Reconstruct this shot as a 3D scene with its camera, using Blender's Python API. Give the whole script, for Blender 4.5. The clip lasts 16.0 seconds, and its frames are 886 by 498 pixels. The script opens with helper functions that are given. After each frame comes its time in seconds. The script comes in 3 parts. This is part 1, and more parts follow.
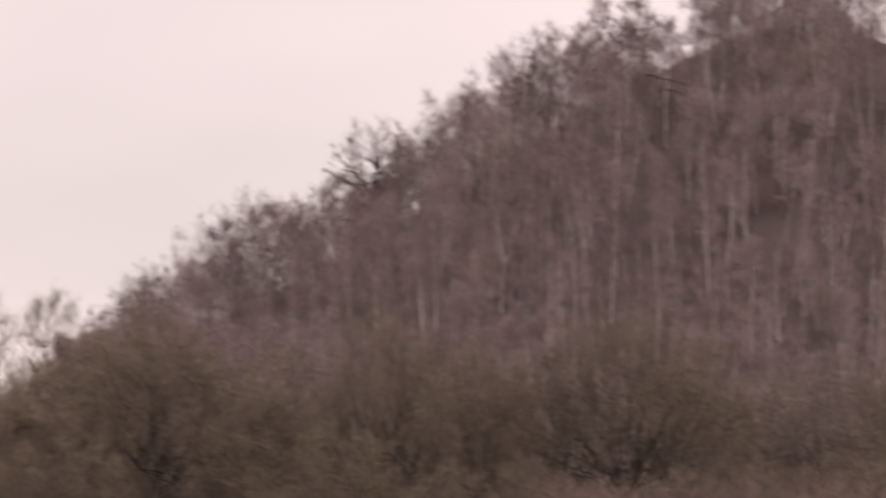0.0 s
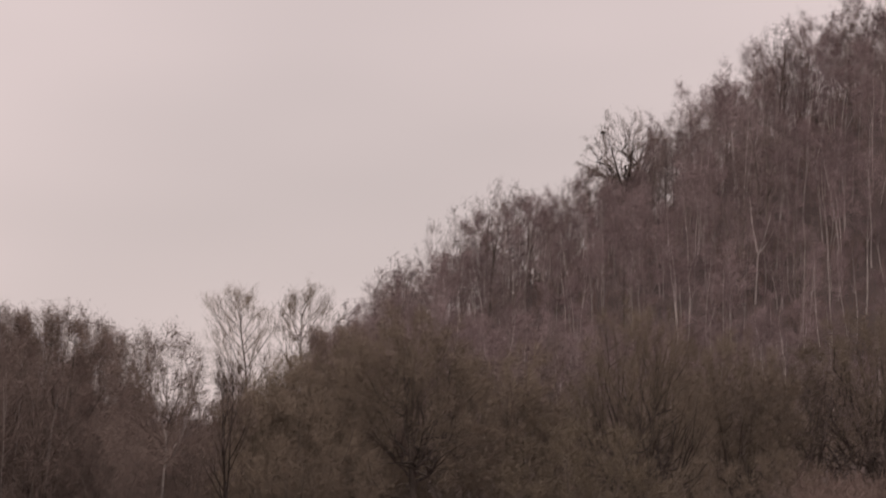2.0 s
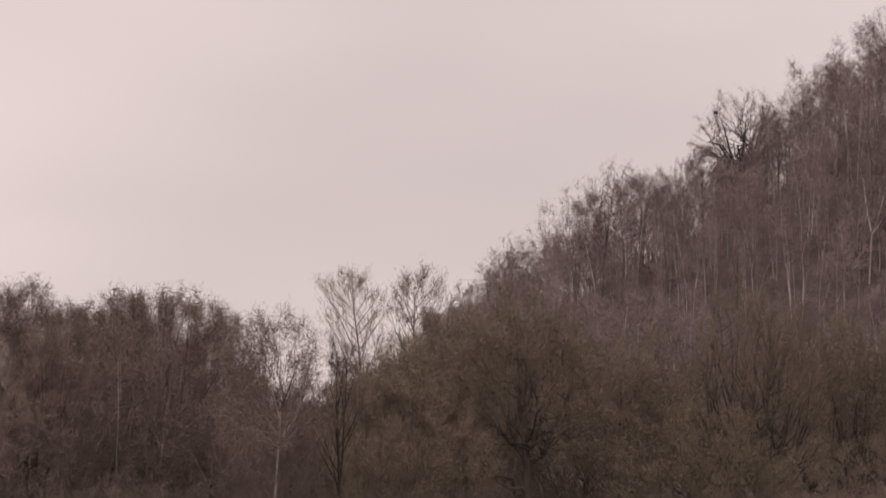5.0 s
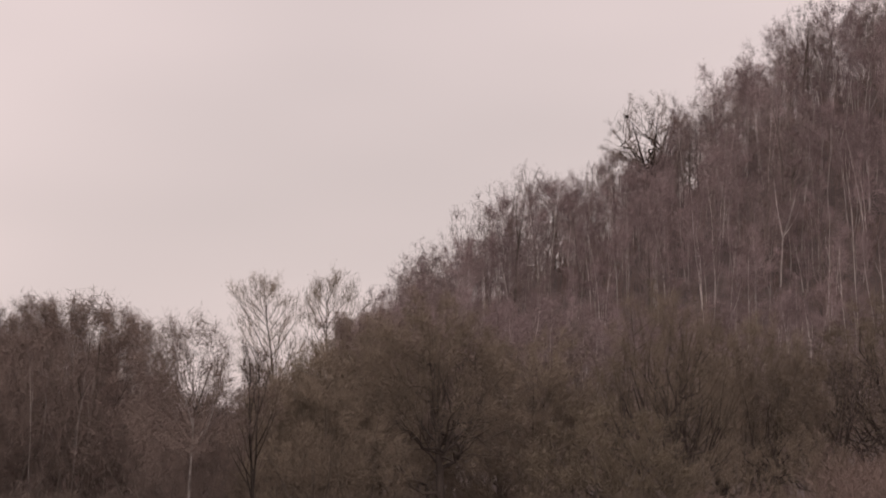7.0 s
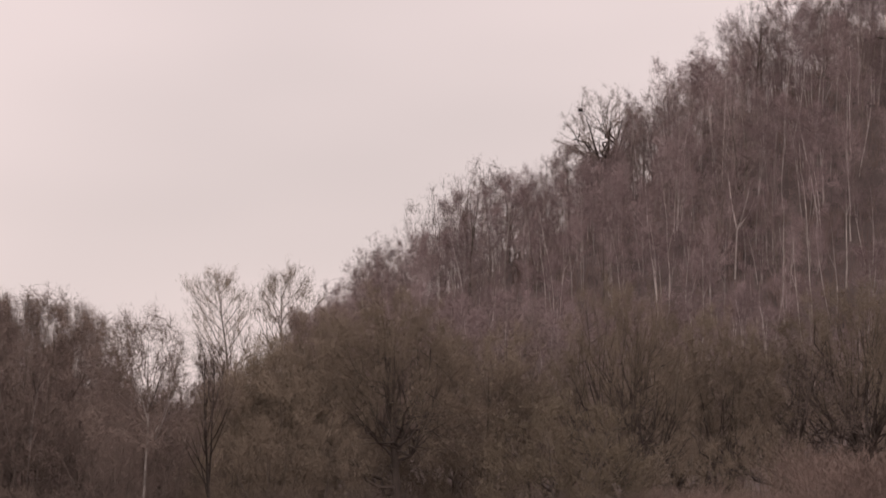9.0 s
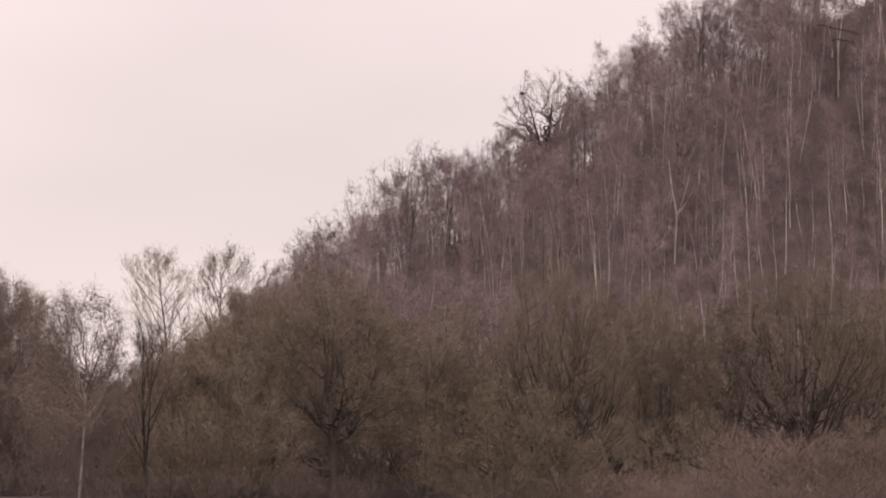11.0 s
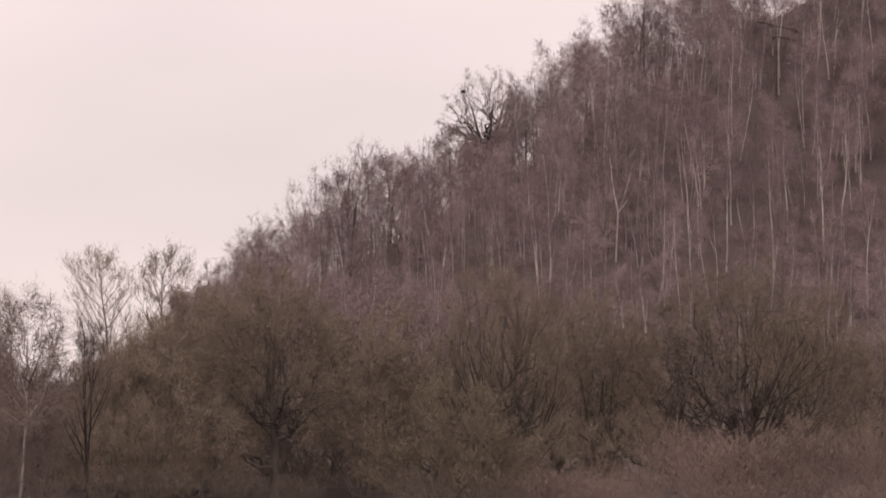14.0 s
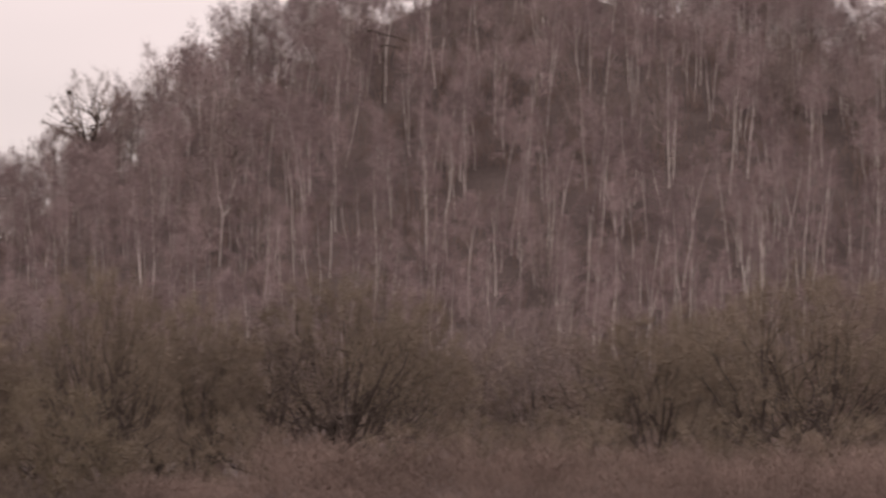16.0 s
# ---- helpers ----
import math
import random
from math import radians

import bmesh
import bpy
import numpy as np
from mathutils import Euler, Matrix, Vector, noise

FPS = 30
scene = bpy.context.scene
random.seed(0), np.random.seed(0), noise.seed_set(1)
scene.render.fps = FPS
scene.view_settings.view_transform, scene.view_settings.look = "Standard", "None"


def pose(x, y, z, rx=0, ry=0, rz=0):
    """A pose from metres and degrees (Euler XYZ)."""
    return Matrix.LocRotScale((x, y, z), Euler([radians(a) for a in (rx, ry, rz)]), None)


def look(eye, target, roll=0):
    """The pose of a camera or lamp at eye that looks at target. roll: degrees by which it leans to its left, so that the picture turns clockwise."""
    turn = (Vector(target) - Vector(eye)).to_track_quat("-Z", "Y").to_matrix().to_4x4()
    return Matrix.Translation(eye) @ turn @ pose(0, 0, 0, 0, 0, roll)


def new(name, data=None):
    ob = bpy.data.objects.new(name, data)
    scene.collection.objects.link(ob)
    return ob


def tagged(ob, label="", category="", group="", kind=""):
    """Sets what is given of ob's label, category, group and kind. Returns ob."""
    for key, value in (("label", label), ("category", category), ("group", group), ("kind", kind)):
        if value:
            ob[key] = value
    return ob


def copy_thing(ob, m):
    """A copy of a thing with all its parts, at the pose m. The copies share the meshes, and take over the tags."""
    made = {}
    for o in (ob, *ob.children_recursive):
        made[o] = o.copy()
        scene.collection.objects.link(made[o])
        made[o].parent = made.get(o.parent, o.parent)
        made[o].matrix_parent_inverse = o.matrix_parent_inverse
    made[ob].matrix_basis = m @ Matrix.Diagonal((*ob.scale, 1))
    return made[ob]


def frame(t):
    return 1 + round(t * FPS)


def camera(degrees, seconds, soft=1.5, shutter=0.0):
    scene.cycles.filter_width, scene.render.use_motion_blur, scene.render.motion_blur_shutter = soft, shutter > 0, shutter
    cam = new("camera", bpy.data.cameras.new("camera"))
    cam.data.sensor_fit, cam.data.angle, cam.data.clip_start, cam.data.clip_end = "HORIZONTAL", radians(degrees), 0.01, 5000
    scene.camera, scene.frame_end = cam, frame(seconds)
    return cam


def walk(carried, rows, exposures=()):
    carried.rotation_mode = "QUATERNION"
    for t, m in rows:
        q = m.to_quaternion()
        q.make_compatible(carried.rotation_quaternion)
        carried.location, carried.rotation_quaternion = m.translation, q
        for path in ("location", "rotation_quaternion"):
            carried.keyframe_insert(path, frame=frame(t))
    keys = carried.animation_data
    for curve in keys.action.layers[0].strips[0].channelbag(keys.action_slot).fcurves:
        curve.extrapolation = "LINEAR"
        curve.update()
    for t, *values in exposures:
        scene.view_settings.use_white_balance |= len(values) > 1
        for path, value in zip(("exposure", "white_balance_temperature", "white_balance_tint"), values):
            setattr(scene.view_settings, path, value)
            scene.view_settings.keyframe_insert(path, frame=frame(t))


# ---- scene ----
# The camera stands on the meadow and turns on the spot: seconds, tilt, turn and lean in degrees.
TURNS = [
    (0, 94.204, -2.224, 0.593),
    (0.5, 94.698, 0.308, 0.658),
    (1, 94.932, 1.239, 0.913),
    (1.5, 94.587, 1.15, 0.732),
    (2, 94.061, 1.517, 0.537),
    (2.5, 93.743, 2.088, 0.302),
    (3, 93.604, 2.469, 0.074),
    (3.5, 93.641, 2.759, 0.231),
    (4, 93.757, 3.045, 0.39),
    (4.2, 93.801, 3.136, 0.473),
    (6.3, 93.703, 3.114, 0.142),
    (6.5, 93.724, 2.649, 0.097),
    (7, 93.847, 1.881, -0.002),
    (7.5, 93.925, 1.65, -0.1),
    (8, 93.908, 1.462, -0.235),
    (8.5, 93.85, 1.325, -0.313),
    (10.8, 93.472, 0.47, 0.239),
    (11, 93.494, 0.324, 0.294),
    (11.5, 93.607, 0.06, 0.242),
    (12, 93.674, 0.003, 0.094),
    (12.5, 93.6, -0.0, -0.0),
    (13, 93.461, -0.084, -0.071),
    (13.5, 93.421, -0.273, -0.006),
    (14, 93.47, -0.541, 0.104),
    (14.5, 93.546, -1.04, 0.269),
    (15, 93.597, -2.545, 0.561),
    (15.5, 93.597, -4.797, 0.777),
    (16, 93.59, -6.383, 0.878),
]
EYE = (0.0, 0.0, 1.7)
cam = camera(13.0, 16.0, soft=1.75, shutter=0.5)
walk(cam, [(t, pose(*EYE, tilt, 0, turn) @ pose(0, 0, 0, 0, 0, lean)) for t, tilt, turn, lean in TURNS],
     exposures=[(0.0, 0.05), (0.5, 0.06), (1.0, -0.35), (1.5, -0.48), (2.0, -0.42), (2.5, -0.35), (3.0, -0.25), (3.5, -0.22), (4.2, -0.27),
                (6.3, -0.36), (7.0, -0.3), (8.5, -0.23), (10.8, 0.05), (16.0, 0.04)])

# ---- light: an even overcast evening sky with a faint rosy tint ----
SUN_UP, SUN_TURN = radians(38), radians(215)
world = bpy.data.worlds.new("overcast_sky")
scene.world = world
world.use_nodes = True
wn, wl = world.node_tree.nodes, world.node_tree.links
wn.clear()
w_out, w_back = wn.new("ShaderNodeOutputWorld"), wn.new("ShaderNodeBackground")
w_sky = wn.new("ShaderNodeTexSky")
w_sky.sky_type, w_sky.sun_disc = "NISHITA", False
w_sky.sun_elevation, w_sky.sun_rotation = SUN_UP, SUN_TURN
w_dim = wn.new("ShaderNodeVectorMath")
w_dim.operation = "SCALE"
w_dim.inputs["Scale"].default_value = 0.1
w_co, w_noise, w_ramp, w_mix = wn.new("ShaderNodeTexCoord"), wn.new("ShaderNodeTexNoise"), wn.new("ShaderNodeValToRGB"), wn.new("ShaderNodeMix")
w_noise.inputs["Scale"].default_value, w_noise.inputs["Detail"].default_value = 2.6, 3.0
w_map = wn.new("ShaderNodeMapping")
w_map.inputs["Scale"].default_value = (1, 1, 3.0)
w_ramp.color_ramp.elements[0].position, w_ramp.color_ramp.elements[1].position = 0.32, 0.68
w_ramp.color_ramp.elements[0].color, w_ramp.color_ramp.elements[1].color = (0.86, 0.72, 0.70, 1), (1.24, 1.0, 0.975, 1)
w_mix.data_type = "RGBA"
w_mix.inputs["Factor"].default_value = 0.92
wl.new(w_co.outputs["Generated"], w_map.inputs["Vector"])
wl.new(w_map.outputs["Vector"], w_noise.inputs["Vector"])
wl.new(w_noise.outputs["Fac"], w_ramp.inputs["Fac"])
wl.new(w_sky.outputs["Color"], w_dim.inputs[0])
wl.new(w_dim.outputs["Vector"], w_mix.inputs["A"])
wl.new(w_ramp.outputs["Color"], w_mix.inputs["B"])
wl.new(w_mix.outputs["Result"], w_back.inputs["Color"])
wl.new(w_back.outputs["Background"], w_out.inputs["Surface"])
w_back.inputs["Strength"].default_value = 0.95

sun = new("sun", bpy.data.lights.new("sun", "SUN"))
sun.data.energy, sun.data.angle, sun.data.color = 0.5, radians(60), (1.0, 0.93, 0.86)
sun.matrix_world = look((math.sin(SUN_TURN) * 200, math.cos(SUN_TURN) * 200, 160), (0, 0, 0))


# ---- materials ----
def surface(name, low, high, size, rough=0.9, stretch=(1, 1, 1), fine=14.0, bump=0.3, tone=0.25, own=False):
    """A dull natural surface: two colours mixed by a coarse and a fine noise, each thing a little lighter or darker."""
    m = bpy.data.materials.new(name)
    m.use_nodes = True
    n, l = m.node_tree.nodes, m.node_tree.links
    bsdf = n["Principled BSDF"]
    bsdf.inputs["Roughness"].default_value = rough
    bsdf.inputs["Specular IOR Level"].default_value = 0.15
    co, mp = n.new("ShaderNodeTexCoord"), n.new("ShaderNodeMapping")
    mp.inputs["Scale"].default_value = stretch
    l.new(co.outputs["Object"], mp.inputs["Vector"])
    big, small = n.new("ShaderNodeTexNoise"), n.new("ShaderNodeTexNoise")
    big.inputs["Scale"].default_value, big.inputs["Detail"].default_value = size, 4
    small.inputs["Scale"].default_value, small.inputs["Detail"].default_value = size * fine, 3
    l.new(mp.outputs["Vector"], big.inputs["Vector"])
    l.new(mp.outputs["Vector"], small.inputs["Vector"])
    add = n.new("ShaderNodeMath")
    add.operation = "MULTIPLY_ADD"
    add.inputs[1].default_value, add.inputs[2].default_value = 0.5, 0.0
    l.new(small.outputs["Fac"], add.inputs[0])
    half = n.new("ShaderNodeMath")
    half.operation = "MULTIPLY_ADD"
    half.inputs[1].default_value = 0.9
    l.new(big.outputs["Fac"], half.inputs[0])
    l.new(add.outputs[0], half.inputs[2])
    ramp = n.new("ShaderNodeValToRGB")
    ramp.color_ramp.elements[0].position, ramp.color_ramp.elements[1].position = 0.48, 0.92
    ramp.color_ramp.elements[0].color, ramp.color_ramp.elements[1].color = (*low, 1), (*high, 1)
    l.new(half.outputs[0], ramp.inputs["Fac"])
    info, span, scale = n.new("ShaderNodeObjectInfo"), n.new("ShaderNodeMapRange"), n.new("ShaderNodeVectorMath")
    span.inputs["To Min"].default_value, span.inputs["To Max"].default_value = 1 - tone, 1 + tone
    l.new(info.outputs["Random"], span.inputs["Value"])
    scale.operation = "SCALE"
    l.new(ramp.outputs["Color"], scale.inputs[0])
    l.new(span.outputs["Result"], scale.inputs["Scale"])
    l.new(scale.outputs["Vector"], bsdf.inputs["Base Color"])
    if bump:
        b = n.new("ShaderNodeBump")
        b.inputs["Strength"].default_value, b.inputs["Distance"].default_value = bump, 0.03
        l.new(small.outputs["Fac"], b.inputs["Height"])
        l.new(b.outputs["Normal"], bsdf.inputs["Normal"])
    return m


M_GROUND = surface("hill_ground", (0.078, 0.063, 0.06), (0.156, 0.124, 0.117), 0.12, fine=20, tone=0)
M_BARK_DARK = surface("dark_bark", (0.055, 0.045, 0.04), (0.14, 0.115, 0.1), 1.2, stretch=(3, 3, 0.8))
M_BARK_BLACK = surface("black_bark", (0.03, 0.025, 0.022), (0.085, 0.07, 0.06), 1.2, stretch=(3, 3, 0.8))
M_BARK_GREY = surface("grey_bark", (0.10, 0.085, 0.075), (0.26, 0.22, 0.19), 1.0, stretch=(3, 3, 0.7))
M_BARK_BIRCH = surface("birch_bark", (0.32, 0.28, 0.265), (0.84, 0.77, 0.73), 0.6, stretch=(1.2, 1.2, 0.9), tone=0.3)
M_BARK_WHITE = surface("white_birch_bark", (0.42, 0.38, 0.35), (0.92, 0.86, 0.8), 0.6, stretch=(1.2, 1.2, 0.9), tone=0.2)
M_BARK_PALE = surface("pale_bark", (0.14, 0.12, 0.11), (0.5, 0.45, 0.42), 0.7, stretch=(1.5, 1.5, 0.9), tone=0.2)
M_TWIG_BIRCH = surface("birch_twigs", (0.255, 0.196, 0.195), (0.43, 0.342, 0.34), 0.12)
M_TWIG_ALDER = surface("grey_brown_twigs", (0.215, 0.172, 0.162), (0.375, 0.31, 0.293), 0.15)
M_TWIG_GROVE = surface("grove_twigs", (0.21, 0.164, 0.144), (0.37, 0.292, 0.257), 0.15)
M_TWIG_OLIVE = surface("olive_twigs", (0.188, 0.154, 0.12), (0.335, 0.275, 0.214), 0.2, tone=0.12)
M_TWIG_SALLOW = surface("sallow_twigs", (0.18, 0.149, 0.111), (0.315, 0.262, 0.195), 0.2)
M_TWIG_BROWN = surface("brown_twigs", (0.17, 0.134, 0.117), (0.295, 0.236, 0.206), 0.2)
M_TWIG_PALE = surface("pale_yellow_twigs", (0.23, 0.192, 0.158), (0.41, 0.345, 0.285), 0.3)
M_BRUSH = surface("red_brown_brush", (0.165, 0.125, 0.112), (0.305, 0.234, 0.208), 0.2)
M_THICKET = surface("thicket_shoots", (0.155, 0.115, 0.10), (0.29, 0.22, 0.19), 0.25)
M_SCRUB = surface("dark_scrub", (0.1, 0.08, 0.067), (0.19, 0.152, 0.128), 0.25)
M_NEST = surface("nest_sticks", (0.02, 0.016, 0.013), (0.06, 0.05, 0.04), 3.0)


# ---- the lie of the land ----
def base_height(y):
    """The valley floor: flat, then a gentle rise towards the foot of the hill."""
    s = min(max((y - 200.0) / 240.0, 0.0), 1.0)
    return 9.0 * s * s * (3 - 2 * s) + 0.8 * s


def ground_height(x, y):
    dx = x - 70.0
    dx *= 1.0 if dx < 0 else 0.55
    dy = y - 560.0
    r = math.sqrt(dx * dx + dy * dy + 64.0)
    hill = 81.0 - 0.62 * r
    b = base_height(y)
    k = 4.0
    h = max(k - abs(hill - b), 0.0) / k
    z = max(hill, b) + h * h * k * 0.25
    rough = 0.0 if y < 190 else min((y - 190) / 60.0, 1.0)
    return z + rough * (1.3 * noise.noise((x * 0.03, y * 0.03, 1.7)) + 0.35 * noise.noise((x * 0.15, y * 0.15, 4.0)))


def mesh_object(name, verts, faces, material, parent=None, smooth=False):
    me = bpy.data.meshes.new(name)
    me.from_pydata(verts, [], faces)
    if smooth:
        me.polygons.foreach_set("use_smooth", [True] * len(me.polygons))
    me.materials.append(material)
    ob = new(name, me)
    ob.parent = parent
    return ob


def build_ground():
    """One sheet: fine over the hill, coarse out to the horizon."""
    xs = [-4500, -2500, -1200, -600, -350, -240] + [-180 + 3.0 * i for i in range(141)] + [300, 400, 650, 1200, 2500, 4500]
    ys = [-4500, -2000, -800, -300, -100, 0, 60, 120, 160] + [190 + 3.0 * i for i in range(161)] + [720, 820, 1000, 1500, 2500, 4500]
    verts = [(x, y, ground_height(x, y)) for y in ys for x in xs]
    w = len(xs)
    faces = [(j * w + i, j * w + i + 1, (j + 1) * w + i + 1, (j + 1) * w + i) for j in range(len(ys) - 1) for i in range(w - 1)]
    return tagged(mesh_object("ground", verts, faces, M_GROUND, smooth=True), "red-brown hillside of dead bracken and bare earth", "ground", kind="structure")


build_ground()


# ---- trees ----
class Mesh:
    """Collects tubes and spikes for one mesh."""

    def __init__(self):
        self.verts, self.faces = [], []

    def tube(self, pts, radii, sides):
        start, prev = len(self.verts), None
        for i, (p, r) in enumerate(zip(pts, radii)):
            a = pts[min(i + 1, len(pts) - 1)] - pts[max(i - 1, 0)]
            a.normalize()
            u = a.cross(Vector((0.31, 0.95, 0.05)) if prev is None else prev.cross(a))
            if u.length < 1e-4:
                u = a.cross(Vector((1, 0, 0)))
            u.normalize()
            v = a.cross(u)
            prev = u
            for k in range(sides):
                c = 2 * math.pi * k / sides
                q = p + (u * math.cos(c) + v * math.sin(c)) * r
                self.verts.append(q[:])
            if i:
                for k in range(sides):
                    b, c = start + (i - 1) * sides, start + i * sides
                    self.faces.append((b + k, b + (k + 1) % sides, c + (k + 1) % sides, c + k))

    def spike(self, p, d, r):
        """A twig: three long faces that meet in a point."""
        u = d.cross(Vector((0.3, 0.5, 0.8)))
        u.normalize()
        v = d.cross(u)
        v.normalize()
        s = len(self.verts)
        self.verts += [(p + u * r)[:], (p - u * (r * 0.5) + v * (r * 0.87))[:], (p - u * (r * 0.5) - v * (r * 0.87))[:], (p + d)[:]]
        self.faces += [(s, s + 1, s + 3), (s + 1, s + 2, s + 3), (s + 2, s, s + 3)]

    def blade(self, p, d, r):
        """A spray of the finest twigs, as one narrow leaf-like face."""
        u = d.cross(Vector((math.sin(p.x * 91), math.cos(p.y * 83), math.sin(p.z * 77))))
        u.normalize()
        s = len(self.verts)
        self.verts += [(p + u * r)[:], (p - u * r)[:], (p + d)[:]]
        self.faces.append((s, s + 1, s + 2))


def heading(rng, turn, up):
    return Vector((math.cos(turn) * math.cos(up), math.sin(turn) * math.cos(up), math.sin(up)))


def shoot(rng, start, d, length, steps, lift, wobble):
    """A branch that starts at start along d and bends by lift upwards."""
    pts, p, d = [start.copy()], start.copy(), d.normalized()
    for _ in range(steps):
        d = d + Vector((rng.uniform(-1, 1) * wobble, rng.uniform(-1, 1) * wobble, lift / steps + rng.uniform(-1, 1) * wobble))
        d.normalize()
        p = p + d * (length / steps)
        pts.append(p.copy())
    return pts


def along(pts, f):
    s = f * (len(pts) - 1)
    i = min(int(s), len(pts) - 2)
    return pts[i].lerp(pts[i + 1], s - i), (pts[i + 1] - pts[i]).normalized()


def outline(shape, u):
    """The crown's breadth at u, from 0 at its foot to 1 at its top, as a share of its widest."""
    if u <= 0 or u >= 1:
        return 0.0
    if shape == "dome":
        return math.sqrt(max(1 - ((u - 0.42) / 0.58) ** 2, 0)) if u > 0.42 else 1 - 0.45 * ((0.42 - u) / 0.42) ** 2
    if shape == "spire":
        return (u / 0.34) ** 0.6 if u < 0.34 else (1 - (u - 0.34) / 0.66) ** 0.62
    return max(1 - abs(2 * u - 1) ** 2.2, 0) ** 0.5


def aside(rng, a, angle):
    """A direction that leaves the direction a by that angle, on any side."""
    u = a.cross(heading(rng, rng.uniform(0, 6.28), rng.uniform(-1.2, 1.2)))
    if u.length < 1e-3:
        u = a.cross(Vector((1, 0.2, 0)))
    u.normalize()
    return a * math.cos(angle) + u * math.sin(angle)


def tree(name, seed, height, girth, bark, twig, stems=1, open_stems=0.2, apart=0.0, lean=(0, 0), stem=0.85, wob=0.05, forks=0, fork_at=(0.4, 0.65), fork_angle=(0.2, 0.45),
         limbs=12, low=0.25, elev=(0.5, 1.0), lift=0.5, stout=0.5, limb_parts=False, shape="dome", wide=0.4, bottom=0.1, lumps=0.15, branches=7, spread=0.75, branch_len=0.5,
         sprigs=6, blades=5, sprig=0.8, twig_r=0.012, spray=0.012, rise=0.3, fine=0.7, dark_branches=False, hub=None, low_edge=105, gnarl=0.03, under=0.6, sag=0.12):
    """A bare tree grown outwards within its crown's outline: crooked tapered stems, arms where a stem forks, limbs, branches on the limbs,
    sprigs on the branches and the finest twigs on the sprigs. elev: how steeply the lowest and the highest limbs rise; rise: how far the twigs turn up (below 0: hang);
    hub: where it is given, the limbs fan out evenly from that height to all of the crown's outside, down to low_edge degrees from the zenith;
    under: how many of the twigs its shaded sides keep."""
    rng = random.Random(seed)
    root = new(name)
    trunk, crown = Mesh(), Mesh()
    phase, inner = rng.uniform(0, 50), height - sprig * 0.6
    span = inner - height * bottom

    def inside(p):
        u = (p.z - height * bottom) / span
        if u >= 1:
            return False
        t = math.atan2(p.y, p.x)
        lump = 1 + 2 * lumps * noise.noise((math.cos(t) * 1.3 + phase, math.sin(t) * 1.3, u * 3))
        q = (height * wide - sprig * 0.5) * max(outline(shape, max(u, 0.02)), 0.12) * lump
        return (p.x - lean[0] * p.z) ** 2 + (p.y - lean[1] * p.z) ** 2 < q * q

    def grow(start, d, length, steps, up, wobble, free=1):
        pts, p, d = [start.copy()], start.copy(), d.normalized()
        for i in range(steps):
            d = d + Vector((rng.uniform(-1, 1) * wobble, rng.uniform(-1, 1) * wobble, up / steps + rng.uniform(-1, 1) * wobble))
            d.normalize()
            p = p + d * (length / steps)
            if i >= free and not inside(p):
                break
            pts.append(p.copy())
        return pts

    def taper(r, n, end=0.2):
        return [r * (1 - (1 - end) * i / max(n - 1, 1)) for i in range(n)]

    axes = []
    for s in range(stems):
        d, begin = Vector((lean[0], lean[1], 1)), Vector((0, 0, -0.6))
        h, g = height * stem, girth
        if stems > 1:
            t = 2 * math.pi * (s + rng.uniform(-0.25, 0.25)) / stems
            o, a = open_stems * rng.uniform(0.5, 1.4), max(girth * 0.7, apart)
            d, begin = d + Vector((math.cos(t) * o, math.sin(t) * o, 0)), Vector((math.cos(t) * a, math.sin(t) * a, -0.6))
            h, g = h * rng.uniform(0.82, 1.0), girth / math.sqrt(stems) * 1.15
        pts = shoot(rng, begin, d, h + 0.6, 9, 0.25, wob)
        trunk.tube(pts, [g * (1.35 if i == 0 else 1) * max(1 - i / 9.6, 0.06) for i in range(10)], 6)
        axes.append((pts, g, 0.0))
        for k in range(forks):
            f = rng.uniform(*fork_at)
            p, a = along(pts, f)
            arm = grow(p, aside(rng, a, rng.uniform(*fork_angle)), height * (1 - f) * rng.uniform(0.65, 0.95), 7, 0.5, wob * 1.6, 4)
            trunk.tube(arm, taper(g * (1 - f) * 0.85, len(arm), 0.15), 5)
            axes.append((arm, g * (1 - f) * 0.85, 1.0))

    def spray_of(bp, out):
        for _ in range(sprigs if out is None else round(sprigs * min(1.0, under + max(out.z, 0) * 1.1))):
            p, a = along(bp, rng.random() ** (0.6 if out is None else 0.33))
            d = aside(rng, a, rng.uniform(0.2, 0.95)) if out is None else a * 0.3 + out * 0.55 + heading(rng, rng.uniform(0, 6.28), rng.uniform(-1.2, 1.2)) * 0.85
            way = (d + Vector((0, 0, rise))).normalized() * (sprig * rng.uniform(0.55, 1.2))
            crown.blade(p, way, twig_r * 1.5)
            for _ in range(blades):
                e = ((a if out is None else out) * 0.5 + heading(rng, rng.uniform(0, 6.28), rng.uniform(-1.2, 1.2)) + Vector((0, 0, rise))).normalized()
                at = p + way * rng.random() + heading(rng, rng.uniform(0, 6.28), rng.uniform(-1.3, 1.3)) * (sprig * rng.uniform(0, 0.7))
                crown.blade(at, e * (sprig * fine * rng.uniform(0.5, 1.15)), spray * rng.uniform(0.7, 1.2))

    def stretched(v):
        """A direction of a ball, turned to where it lies on the longer crown."""
        return Vector((v.x * wide, v.y * wide, v.z * (1 - hub if v.z > 0 else hub - bottom))).normalized()

    def edge(o, v):
        t, step = 0.0, height / 60
        while t < height and inside(o + v * t):
            t += step
        return t

